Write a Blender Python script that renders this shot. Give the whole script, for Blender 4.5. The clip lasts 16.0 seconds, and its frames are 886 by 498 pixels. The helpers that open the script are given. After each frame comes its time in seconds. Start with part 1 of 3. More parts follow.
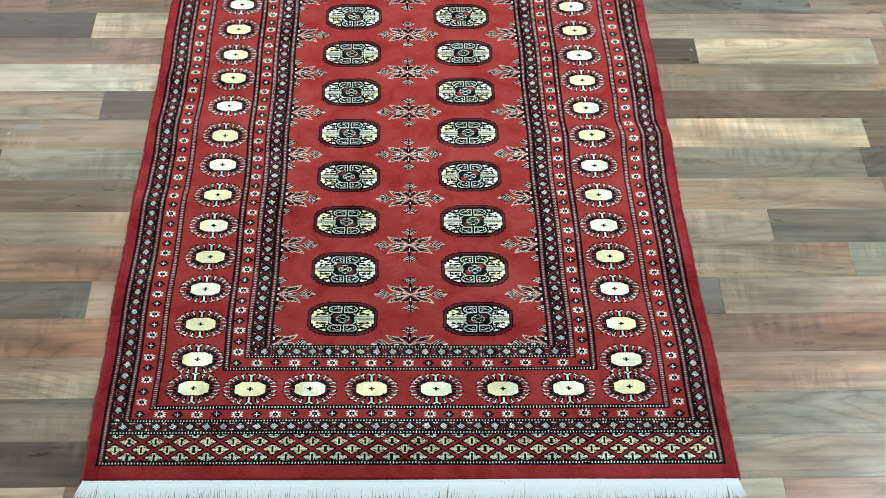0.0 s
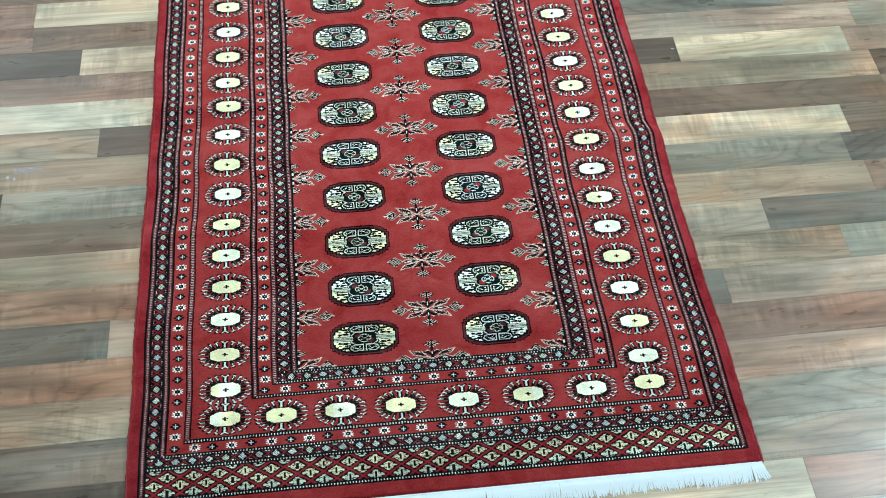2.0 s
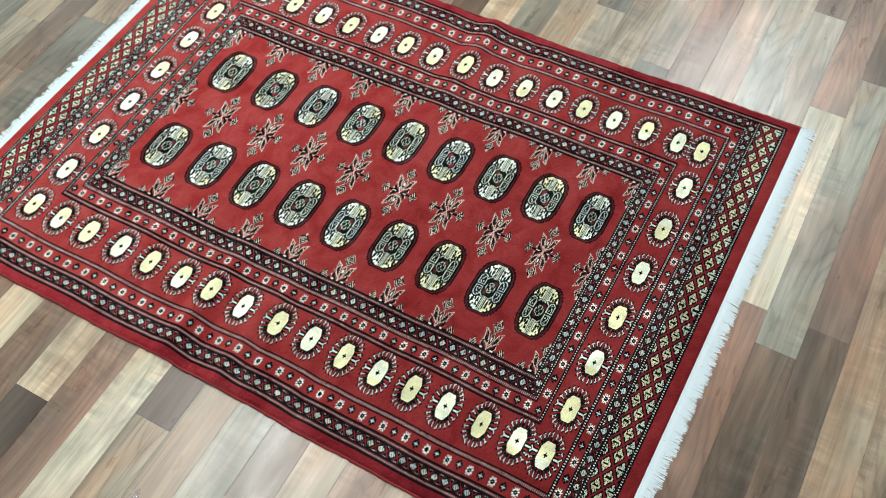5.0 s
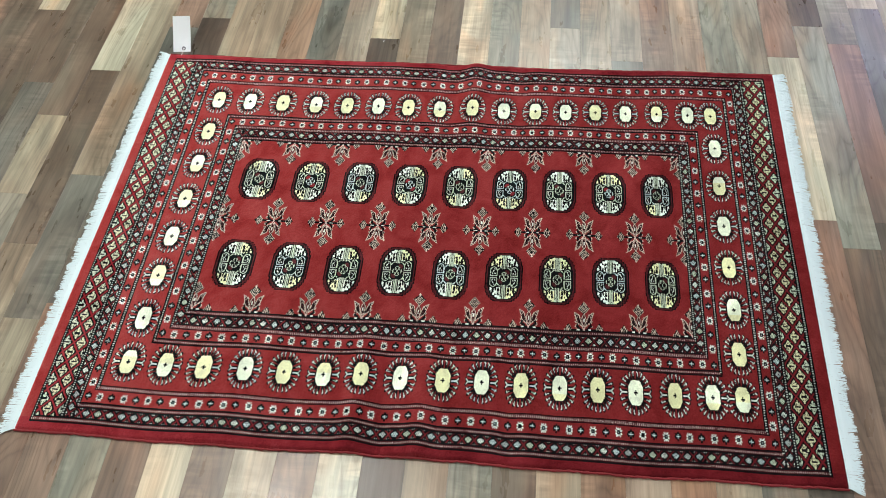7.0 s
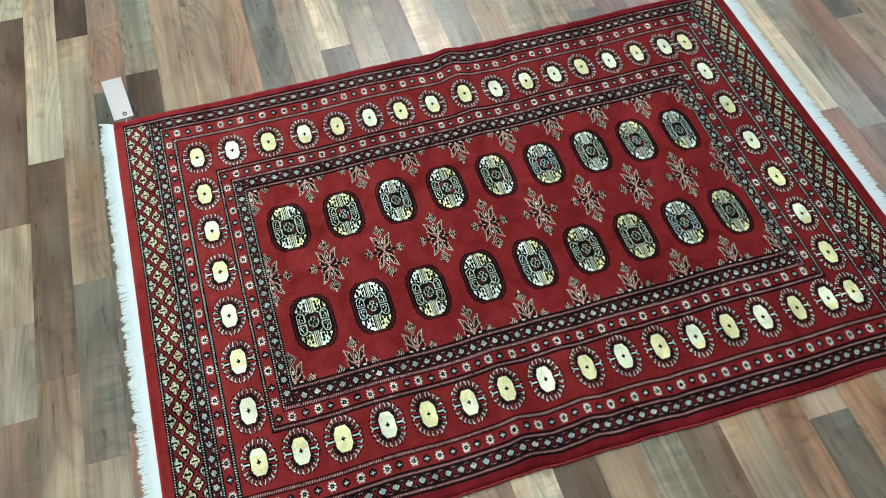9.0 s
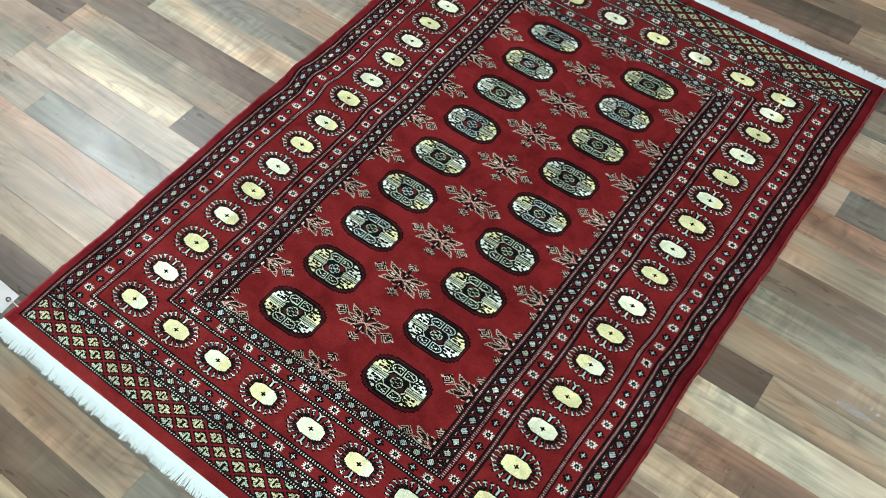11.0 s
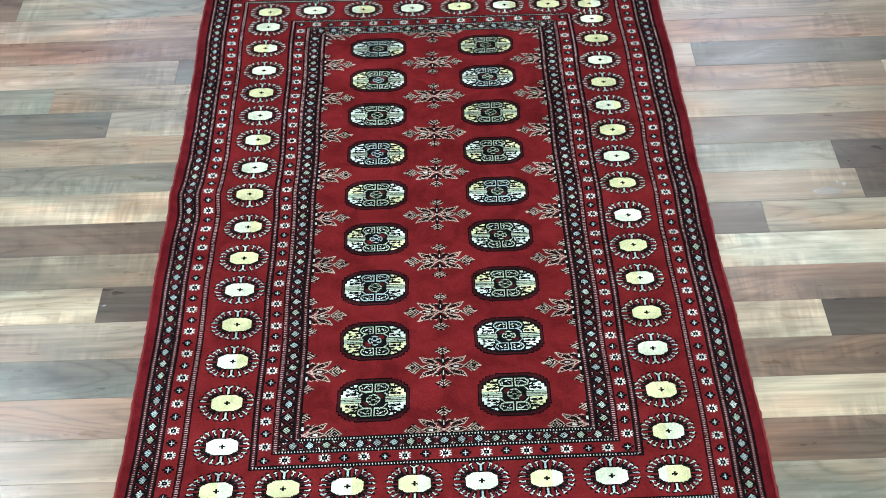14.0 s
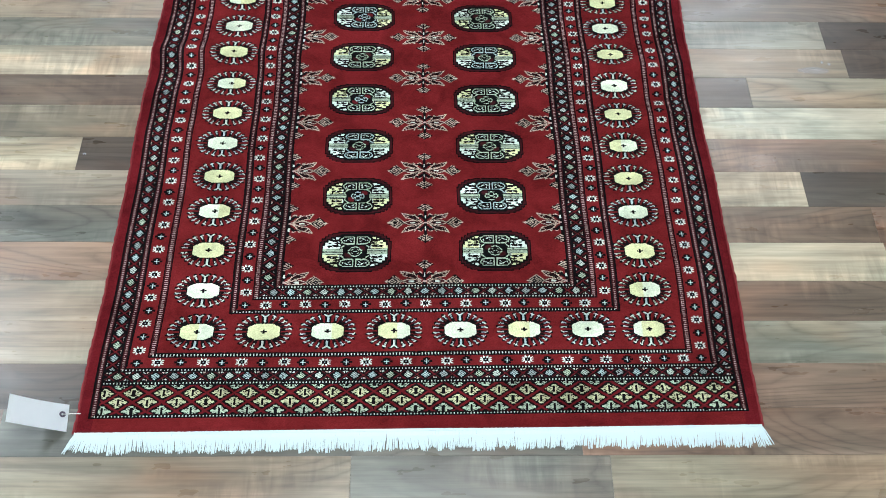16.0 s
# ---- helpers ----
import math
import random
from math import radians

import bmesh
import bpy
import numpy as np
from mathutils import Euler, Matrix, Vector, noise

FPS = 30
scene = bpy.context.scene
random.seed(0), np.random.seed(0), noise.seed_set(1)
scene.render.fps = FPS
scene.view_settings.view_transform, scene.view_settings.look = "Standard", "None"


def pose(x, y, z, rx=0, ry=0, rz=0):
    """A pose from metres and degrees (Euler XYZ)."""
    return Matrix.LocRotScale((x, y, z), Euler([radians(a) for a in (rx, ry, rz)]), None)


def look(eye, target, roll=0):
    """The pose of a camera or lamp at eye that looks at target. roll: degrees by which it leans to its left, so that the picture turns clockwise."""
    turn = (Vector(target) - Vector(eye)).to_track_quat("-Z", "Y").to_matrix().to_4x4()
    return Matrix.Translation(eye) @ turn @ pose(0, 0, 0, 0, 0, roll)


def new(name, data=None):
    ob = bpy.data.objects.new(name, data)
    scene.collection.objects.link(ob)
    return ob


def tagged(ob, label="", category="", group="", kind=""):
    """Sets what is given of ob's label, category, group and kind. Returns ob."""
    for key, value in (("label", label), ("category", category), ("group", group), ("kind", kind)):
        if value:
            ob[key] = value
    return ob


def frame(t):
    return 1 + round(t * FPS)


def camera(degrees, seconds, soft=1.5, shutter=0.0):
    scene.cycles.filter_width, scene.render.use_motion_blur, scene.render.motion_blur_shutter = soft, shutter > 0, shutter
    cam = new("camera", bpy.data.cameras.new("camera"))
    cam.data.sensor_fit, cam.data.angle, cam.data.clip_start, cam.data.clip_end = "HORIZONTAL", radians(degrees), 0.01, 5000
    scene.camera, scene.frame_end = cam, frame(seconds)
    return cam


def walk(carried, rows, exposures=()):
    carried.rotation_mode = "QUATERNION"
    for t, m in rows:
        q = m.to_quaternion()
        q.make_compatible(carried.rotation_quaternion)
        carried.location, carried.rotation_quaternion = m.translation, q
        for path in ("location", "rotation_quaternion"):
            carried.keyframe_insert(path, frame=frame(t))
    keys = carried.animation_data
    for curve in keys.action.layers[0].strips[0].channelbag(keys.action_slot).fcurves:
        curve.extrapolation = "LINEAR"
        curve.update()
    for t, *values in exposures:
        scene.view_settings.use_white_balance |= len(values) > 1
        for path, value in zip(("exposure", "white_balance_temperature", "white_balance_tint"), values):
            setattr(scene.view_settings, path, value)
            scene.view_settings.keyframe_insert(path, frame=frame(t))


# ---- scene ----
cam = camera(51.6, 16.0, soft=0.95)
PATH = [
    (0, (0.019, -1.437, 1.785), (0.074, -0.38, 0.088), 2.2),
    (0.5, (0.023, -1.439, 1.824), (0.06, -0.325, 0.163), 1.5),
    (1, (0.029, -1.454, 1.84), (0.047, -0.298, 0.208), 0.9),
    (1.5, (0.015, -1.439, 1.847), (0.075, -0.335, 0.18), 1.7),
    (2, (-0.114, -1.42, 1.838), (0.041, -0.375, 0.14), 2.5),
    (2.5, (-0.283, -1.351, 1.834), (0.009, -0.407, 0.095), 2.9),
    (3, (-0.448, -1.224, 1.81), (0.005, -0.368, 0.06), 5.8),
    (3.5, (-0.616, -1.111, 1.851), (-0.123, -0.327, 0.078), 1.8),
    (3.7, (-0.697, -1.083, 1.849), (-0.154, -0.329, 0.078), 0.7),
    (5.8, (-1.349, -0.598, 1.809), (-0.245, -0.16, 0.2), -5.5),
    (6, (-1.409, -0.519, 1.803), (-0.282, -0.114, 0.202), -6.1),
    (6.5, (-1.511, -0.324, 1.814), (-0.323, -0.028, 0.232), -5.6),
    (7, (-1.514, -0.152, 1.807), (-0.266, 0.009, 0.253), -2.6),
    (7.5, (-1.496, -0.003, 1.826), (-0.227, 0.055, 0.281), -1.0),
    (8, (-1.458, 0.185, 1.801), (-0.21, 0.107, 0.24), -0.2),
    (8.5, (-1.431, 0.382, 1.811), (-0.225, 0.207, 0.225), -1.6),
    (9, (-1.331, 0.553, 1.796), (-0.175, 0.244, 0.193), -2.2),
    (9.2, (-1.27, 0.624, 1.789), (-0.139, 0.26, 0.18), -2.7),
    (11.3, (-0.693, 1.201, 1.754), (-0.065, 0.244, 0.114), -2.1),
    (11.5, (-0.652, 1.23, 1.752), (-0.066, 0.222, 0.127), -3.0),
    (12, (-0.516, 1.337, 1.761), (-0.109, 0.249, 0.133), -4.3),
    (12.5, (-0.384, 1.44, 1.766), (-0.113, 0.346, 0.114), -4.8),
    (13, (-0.255, 1.42, 1.751), (-0.061, 0.328, 0.087), -5.9),
    (13.5, (-0.145, 1.383, 1.755), (-0.015, 0.27, 0.099), -5.4),
    (14, (-0.031, 1.41, 1.734), (-0.014, 0.247, 0.107), -2.6),
    (14.5, (0.031, 1.473, 1.708), (-0.053, 0.296, 0.093), -0.1),
    (15, (0.02, 1.527, 1.677), (-0.074, 0.412, 0.019), 2.5),
    (15.5, (0.001, 1.546, 1.663), (-0.045, 0.481, -0.03), 1.4),
    (16, (-0.006, 1.551, 1.647), (-0.045, 0.508, -0.058), 1.9),
]
# the camera's own exposure and white balance drift as it goes round
LOOK = [(0.0, -0.08, 6000, 4), (0.6, -0.04, 5950, 4), (1.2, -0.02, 5700, -1), (2.2, -0.02, 5500, -3), (3.5, -0.02, 5750, 2), (6.0, -0.08, 6250, 5), (8.0, -0.17, 6100, 4), (9.0, -0.18, 6050, 2), (12.0, -0.10, 6000, 2), (13.0, -0.06, 5700, 2), (14.0, 0.10, 5600, 3), (15.0, 0.21, 5550, 3), (15.5, -0.02, 5550, 3), (16.0, -0.09, 5600, 3)]
walk(cam, [(t, look(eye, target, roll)) for t, eye, target, roll in PATH], exposures=LOOK)


# ---- light: flat white panels in the unseen ceiling of a closed show room ----
ROOM_X, ROOM_Y, ROOM_H = 5.2, 5.6, 2.75
WARM, DAY, LILAC, COOL = (1.0, 0.97, 0.92), (0.98, 0.97, 0.96), (0.86, 0.81, 1.0), (0.66, 0.60, 1.0)
# place of each panel in the ceiling, watts, colour and size; those with y above 2 are added fill
PANELS = [(0.0, 0.85, 60, WARM, 1.2, 0.8), (3.35, -0.45, 50, DAY, 0.6, 0.8), (2.45, -0.45, 42, DAY, 0.6, 0.8), (-1.9, -2.4, 31, WARM, 0.6, 1.8), (2.4, 4.3, 14, WARM, 1.2, 0.6), (0.0, 4.3, 30, WARM, 1.2, 0.6), (-2.2, 2.7, 13, WARM, 1.2, 0.6),
          (-1.9, -3.8, 30, LILAC, 1.4, 0.5), (1.9, -3.5, 17, LILAC, 0.9, 0.5), (4.4, -2.9, 26, COOL, 1.2, 0.6)]
for px, py, watts, colour, wide, deep in PANELS:
    lamp = bpy.data.lights.new("panel_lamp", "AREA")
    lamp.shape, lamp.size, lamp.size_y, lamp.energy = "RECTANGLE", wide, deep, watts
    lamp.color = colour
    new("panel_lamp", lamp).location = (px, py, ROOM_H - 0.03)

# ---- small helpers ----
def part(name, bm, material, parent, label=""):
    """One bmesh as one mesh object under its thing."""
    me = bpy.data.meshes.new(name)
    bm.to_mesh(me)
    bm.free()
    return mesh_part(name, me, material, parent, label)


def mesh_part(name, me, material, parent, label=""):
    ob = new(name, me)
    if material:
        me.materials.append(material)
    ob.parent = parent
    return tagged(ob, label)


def box(bm, lo, hi, bevel=0.0, segments=1):
    """A box between two corners, with rounded edges."""
    made = bmesh.ops.create_cube(bm, size=1.0)["verts"]
    for v in made:
        v.co = Vector([lo[i] + (v.co[i] + 0.5) * (hi[i] - lo[i]) for i in range(3)])
    if bevel:
        edges = list({e for v in made for e in v.link_edges})
        bmesh.ops.bevel(bm, geom=edges, offset=bevel, segments=segments, profile=0.5, affect="EDGES")
    return bm


def smoothstep(a, b, x):
    s = np.clip((x - a) / (b - a), 0.0, 1.0)
    return s * s * (3 - 2 * s)


class Nodes:
    """A short way to write node trees."""

    def __init__(self, name):
        self.mat = bpy.data.materials.new(name)
        self.mat.use_nodes = True
        self.tree = self.mat.node_tree
        self.bsdf = self.tree.nodes["Principled BSDF"]

    def put(self, value, socket):
        if isinstance(value, bpy.types.NodeSocket):
            self.tree.links.new(value, socket)
        elif value is not None:
            socket.default_value = value

    def node(self, kind, ins=None, **props):
        n = self.tree.nodes.new(kind)
        for key, value in props.items():
            setattr(n, key, value)
        for key, value in (ins or {}).items():
            self.put(value, n.inputs[key])
        return n

    def set(self, **ins):
        for key, value in ins.items():
            self.put(value, self.bsdf.inputs[key.replace("_", " ")])
        return self.mat

    def math(self, op, a, b=None):
        n = self.node("ShaderNodeMath", operation=op)
        self.put(a, n.inputs[0])
        self.put(b, n.inputs[1])
        return n.outputs[0]

    def noise(self, vector, scale, detail=3.0, rough=0.55, distort=0.0):
        return self.node("ShaderNodeTexNoise", {"Vector": vector, "Scale": scale, "Detail": detail, "Roughness": rough, "Distortion": distort}).outputs["Fac"]

    def stretch(self, vector, scale):
        return self.node("ShaderNodeMapping", {"Vector": vector, "Scale": scale}).outputs[0]

    def ramp(self, fac, lo, hi, a=0.0, b=1.0):
        return self.node("ShaderNodeMapRange", {"Value": fac, "From Min": lo, "From Max": hi, "To Min": a, "To Max": b}).outputs[0]

    def mix(self, fac, a, b, blend="MIX"):
        n = self.node("ShaderNodeMix", data_type="RGBA", blend_type=blend)
        self.put(fac, n.inputs[0])
        self.put(a, n.inputs[6])
        self.put(b, n.inputs[7])
        return n.outputs[2]

    def bump(self, height, strength, distance):
        return self.node("ShaderNodeBump", {"Height": height, "Strength": strength, "Distance": distance}).outputs[0]


def rgb(r, g, b):
    return (r, g, b, 1.0)


# ---- materials ----
def wood(name, base):
    """Printed laminate: soft clouds of grey, tan and rust, streaks along the strip, cross-cut flecks, satin sheen.
    Each strip takes its own stretch of the print."""
    n = Nodes(name)
    where = n.node("ShaderNodeTexCoord").outputs["Object"]
    rand = n.node("ShaderNodeObjectInfo").outputs["Random"]
    shift = n.node("ShaderNodeCombineXYZ", {"X": n.math("MULTIPLY", rand, 71.0), "Y": n.math("MULTIPLY", rand, 37.0), "Z": n.math("MULTIPLY", rand, 13.0)}).outputs[0]
    at = n.node("ShaderNodeVectorMath", operation="ADD")
    n.put(where, at.inputs[0])
    n.put(shift, at.inputs[1])
    at = at.outputs[0]
    cloud = n.noise(n.stretch(at, (2.6, 9.0, 1.0)), 1.0, 4.0, 0.55, 0.6)
    streak = n.noise(n.stretch(at, (1.6, 48.0, 1.0)), 1.0, 5.0, 0.62, 0.35)
    grain = n.noise(n.stretch(at, (6.0, 230.0, 1.0)), 1.0, 4.0, 0.65)
    # cathedral figure: contour lines of a slow field, broken up along the strip
    bend = n.noise(n.stretch(at, (1.5, 8.5, 1.0)), 1.0, 0.0, 0.5, 0.25)
    ripple = n.noise(n.stretch(at, (11.0, 45.0, 1.0)), 1.0, 3.0)
    rings = n.math("FRACT", n.math("ADD", n.math("MULTIPLY", bend, 15.0), n.math("MULTIPLY", ripple, 0.9)))
    loops = n.math("POWER", n.math("ABSOLUTE", n.math("SUBTRACT", n.math("MULTIPLY", rings, 2.0), 1.0)), 3.0)
    figured = n.ramp(n.noise(n.stretch(at, (2.0, 3.0, 1.0)), 1.1, 1.0), 0.40, 0.58)
    # curl: fine bands across the strip, in patches
    flecks = n.noise(n.stretch(at, (48.0, 7.0, 1.0)), 1.0, 3.0, 0.6, 0.5)
    patch = n.ramp(n.noise(n.stretch(at, (3.0, 9.0, 1.0)), 1.2, 2.0), 0.50, 0.66)
    value = n.math("MULTIPLY", n.ramp(cloud, 0.32, 0.68, 0.62, 1.40), n.ramp(streak, 0.32, 0.68, 0.74, 1.22))
    value = n.math("MULTIPLY", value, n.ramp(grain, 0.35, 0.65, 1.08, 0.91))
    value = n.math("MULTIPLY", value, n.math("SUBTRACT", 1.06, n.math("MULTIPLY", n.math("MULTIPLY", loops, figured), 0.33)))
    value = n.math("MULTIPLY", value, n.math("ADD", 1.0, n.math("MULTIPLY", n.ramp(flecks, 0.40, 0.68, -0.16, 0.28), patch)))
    # small dark knots here and there
    cell = n.node("ShaderNodeTexVoronoi", {"Vector": n.stretch(at, (2.1, 5.0, 1.0)), "Scale": 1.0, "Randomness": 1.0}).outputs["Distance"]
    value = n.math("MULTIPLY", value, n.ramp(cell, 0.03, 0.075, 0.62, 1.0))
    grey = n.node("ShaderNodeCombineColor", {"Red": value, "Green": value, "Blue": value}).outputs[0]
    ash = n.ramp(n.noise(n.stretch(at, (1.8, 5.0, 1.0)), 1.0, 2.0, 0.5, 0.6), 0.42, 0.60)
    rust = n.ramp(n.noise(n.stretch(at, (1.9, 6.0, 1.0)), 1.3, 2.0, 0.5, 0.6), 0.50, 0.68)
    col = n.mix(1.0, base, grey, "MULTIPLY")
    col = n.mix(1.0, col, n.mix(ash, rgb(1.03, 1.0, 0.95), rgb(0.90, 1.0, 0.98)), "MULTIPLY")
    col = n.mix(1.0, col, n.mix(rust, rgb(1.0, 1.0, 1.0), rgb(1.11, 0.965, 0.88)), "MULTIPLY")
    rough = n.ramp(n.noise(n.stretch(at, (9.0, 30.0, 1.0)), 1.0, 3.0), 0.3, 0.7, 0.26, 0.38)
    height = n.math("ADD", n.math("MULTIPLY", grain, 0.6), n.math("MULTIPLY", flecks, 0.4))
    return n.set(Base_Color=col, Roughness=rough, Specular_IOR_Level=0.5, Normal=n.bump(height, 0.10, 0.0006))


TONES = {
    "D": (0.077, 0.060, 0.047), "S": (0.126, 0.117, 0.097), "B": (0.130, 0.098, 0.072), "R": (0.184, 0.128, 0.095), "O": (0.244, 0.169, 0.117),
    "G": (0.216, 0.202, 0.160), "T": (0.246, 0.196, 0.140), "P": (0.272, 0.214, 0.163), "L": (0.378, 0.330, 0.244), "W": (0.446, 0.410, 0.318),
}
WOOD = {k: wood("laminate_" + k, rgb(*v)) for k, v in TONES.items()}


def plain(name, colour, roughness=0.7, grain=40.0, amount=0.12, **more):
    n = Nodes(name)
    where = n.node("ShaderNodeTexCoord").outputs["Object"]
    fine = n.noise(where, grain, 5.0, 0.6)
    wide = n.noise(where, grain * 0.06, 2.0)
    dim = tuple(c * (1 - 2 * amount) for c in colour)
    col = n.mix(n.math("ADD", n.math("MULTIPLY", fine, 0.5), n.math("MULTIPLY", wide, 0.5)), rgb(*dim), rgb(*colour))
    return n.set(Base_Color=col, Roughness=roughness, Normal=n.bump(fine, 0.15, 0.002), **more)


def pile_material():
    n = Nodes("wool_pile")
    where = n.node("ShaderNodeTexCoord").outputs["Object"]
    dye = n.node("ShaderNodeAttribute", attribute_name="dye").outputs["Color"]
    abrash = n.noise(n.stretch(where, (2.0, 9.0, 1.0)), 1.0, 3.0, 0.6)
    nap = n.noise(where, 15.0, 4.0, 0.6, 0.8)
    fibre = n.noise(where, 900.0, 2.0, 0.7)
    tone = n.math("MULTIPLY", n.ramp(abrash, 0.36, 0.64, 0.86, 1.13), n.ramp(nap, 0.34, 0.66, 0.74, 1.22))
    tone = n.math("MULTIPLY", tone, n.ramp(fibre, 0.25, 0.75, 0.80, 1.18))
    grey = n.node("ShaderNodeCombineColor", {"Red": tone, "Green": tone, "Blue": tone}).outputs[0]
    col = n.mix(1.0, dye, grey, "MULTIPLY")
    n.set(Base_Color=col, Roughness=0.92, Specular_IOR_Level=0.03, Normal=n.bump(fibre, 0.35, 0.001))
    # the nap leans north, so its silky sides shine towards the south
    lean = n.node("ShaderNodeVectorMath", operation="ADD")
    n.put(n.node("ShaderNodeNewGeometry").outputs["Normal"], lean.inputs[0])
    lean.inputs[1].default_value = (0.1, 1.05, 0.0)
    lean = n.node("ShaderNodeVectorMath", {0: lean.outputs[0]}, operation="NORMALIZE").outputs[0]
    silk = n.node("ShaderNodeBsdfSheen", {"Color": n.mix(1.0, n.mix(1.0, n.mix(1.0, n.mix(1.0, col, rgb(8.0, 20.0, 14.5), "MULTIPLY"), rgb(0.04, 0.055, 0.045), "SUBTRACT"), rgb(0, 0, 0), "LIGHTEN"), rgb(0.60, 0.60, 0.58), "DARKEN"), "Roughness": 0.5, "Normal": lean})
    both = n.node("ShaderNodeAddShader", {0: n.bsdf.outputs[0], 1: silk.outputs[0]})
    n.put(both.outputs[0], n.tree.nodes["Material Output"].inputs[0])
    return n.mat


PILE = pile_material()
COTTON = plain("cotton_fringe", (0.66, 0.78, 0.80), 0.9, 300.0, 0.10)
SELVEDGE = plain("wool_selvedge", (0.22, 0.018, 0.022), 0.95, 300.0, 0.2)
PAPER = plain("tag_paper", (0.95, 0.98, 1.0), 0.32, 90.0, 0.015, Specular_IOR_Level=0.7)
EYELET = plain("eyelet_board", (0.17, 0.13, 0.19), 0.6, 120.0, 0.15)
STRING = plain("cotton_string", (0.78, 0.77, 0.74), 0.9, 500.0, 0.1)
PLASTER = plain("white_plaster", (0.72, 0.71, 0.69), 0.9, 14.0, 0.04)
CEILING = plain("ceiling_paint", (0.78, 0.78, 0.77), 0.9, 12.0, 0.03)
UNDERLAY = plain("joint_shadow_board", (0.05, 0.04, 0.035), 0.9, 60.0, 0.2)
ALUMINIUM = plain("lamp_frame_paint", (0.75, 0.75, 0.75), 0.45, 60.0, 0.03)


def glowing(name, colour, strength):
    n = Nodes(name)
    return n.set(Base_Color=rgb(0.8, 0.8, 0.8), Emission_Color=rgb(*colour), Emission_Strength=strength)


# ---- room shell ----
def slab(name, lo, hi, material, label):
    ob = part(name, box(bmesh.new(), lo, hi), material, None)
    return tagged(ob, label, "wall" if "wall" in name else name, kind="structure")


W = 0.12
slab("wall_north", (-ROOM_X, ROOM_Y, 0), (ROOM_X, ROOM_Y + W, ROOM_H), PLASTER, "plain white plastered wall of the room")
slab("wall_south", (-ROOM_X, -ROOM_Y - W, 0), (ROOM_X, -ROOM_Y, ROOM_H), PLASTER, "plain white plastered wall of the room")
slab("wall_east", (ROOM_X, -ROOM_Y - W, 0), (ROOM_X + W, ROOM_Y + W, ROOM_H), PLASTER, "plain white plastered wall of the room")
slab("wall_west", (-ROOM_X - W, -ROOM_Y - W, 0), (-ROOM_X, ROOM_Y + W, ROOM_H), PLASTER, "plain white plastered wall of the room")
slab("ceiling", (-ROOM_X - W, -ROOM_Y - W, ROOM_H), (ROOM_X + W, ROOM_Y + W, ROOM_H + 0.1), CEILING, "plain white painted ceiling above the floor")

LIT = glowing("lamp_diffuser", (1.0, 0.97, 0.93), 4.0)
LIT_DAY = glowing("lamp_diffuser_day", (0.98, 0.97, 0.96), 4.0)
LIT_LILAC = glowing("lamp_diffuser_lilac", (0.86, 0.81, 1.0), 4.0)
LIT_COOL = glowing("lamp_diffuser_cool", (0.66, 0.60, 1.0), 4.0)


def ceiling_light(x, y, w, d, lit):
    root = tagged(new("ceiling_light"), "unseen flat panel lamp, assumed in the white ceiling", "ceiling light", "ceiling lights")
    root.location = (x, y, ROOM_H)
    bm = bmesh.new()
    t = 0.03
    for lo, hi in (((-w / 2 - t, -d / 2 - t), (w / 2 + t, -d / 2)), ((-w / 2 - t, d / 2), (w / 2 + t, d / 2 + t)), ((-w / 2 - t, -d / 2), (-w / 2, d / 2)), ((w / 2, -d / 2), (w / 2 + t, d / 2))):
        box(bm, (*lo, -0.025), (*hi, 0.0))
    part("frame", bm, ALUMINIUM, root)
    part("diffuser", box(bmesh.new(), (-w / 2, -d / 2, -0.018), (w / 2, d / 2, -0.004)), lit, root, "glowing white diffuser")
    return root


# the three north panels are invented fill lamps; the rest follow glare on the floor
for px, py, watts, colour, wide, deep in PANELS:
    ceiling_light(px, py, wide, deep, {WARM: LIT, DAY: LIT_DAY, LILAC: LIT_LILAC, COOL: LIT_COOL}[colour])

# ---- rug: a hand-knotted carpet, drawn knot by knot ----
KX, KY = 0.0021, 0.0015          # one knot, across and along
NX, NY = 614, 1210
RED, NAVY, CREAM, YELLOW, MAROON, GREEN, TAN, BLUE, DUSKY, IVORY, STEEL, CRIMSON, ROSE, MILK = range(14)
DYES = np.array([(0.106, 0.0086, 0.0102), (0.0038, 0.0036, 0.0042), (0.46, 0.53, 0.47), (0.58, 0.60, 0.33), (0.032, 0.0056, 0.0072),
                 (0.34, 0.42, 0.31), (0.40, 0.42, 0.25), (0.33, 0.43, 0.43), (0.42, 0.34, 0.27), (0.62, 0.69, 0.52), (0.26, 0.31, 0.30), (0.080, 0.0062, 0.0088), (0.40, 0.29, 0.27), (0.57, 0.65, 0.58)])
gx, gy = np.meshgrid(np.arange(NX) - NX / 2 + 0.5, np.arange(NY) - NY / 2 + 0.5)
art = np.zeros((NY, NX), np.int8)
owner = np.zeros((NY, NX), np.int16)      # 0: ground of the pile; else the motif that the knot belongs to
ax, ay = np.abs(gx), np.abs(gy)
art[ax > 292] = CRIMSON


def window(cx, cy, hx, hy):
    """The part of the grid round a motif, and the knots' places from its middle."""
    x0, x1 = max(int(cx - hx + NX / 2), 0), min(int(cx + hx + NX / 2) + 1, NX)
    y0, y1 = max(int(cy - hy + NY / 2), 0), min(int(cy + hy + NY / 2) + 1, NY)
    s = (slice(y0, y1), slice(x0, x1))
    return s, gx[s] - cx, gy[s] - cy


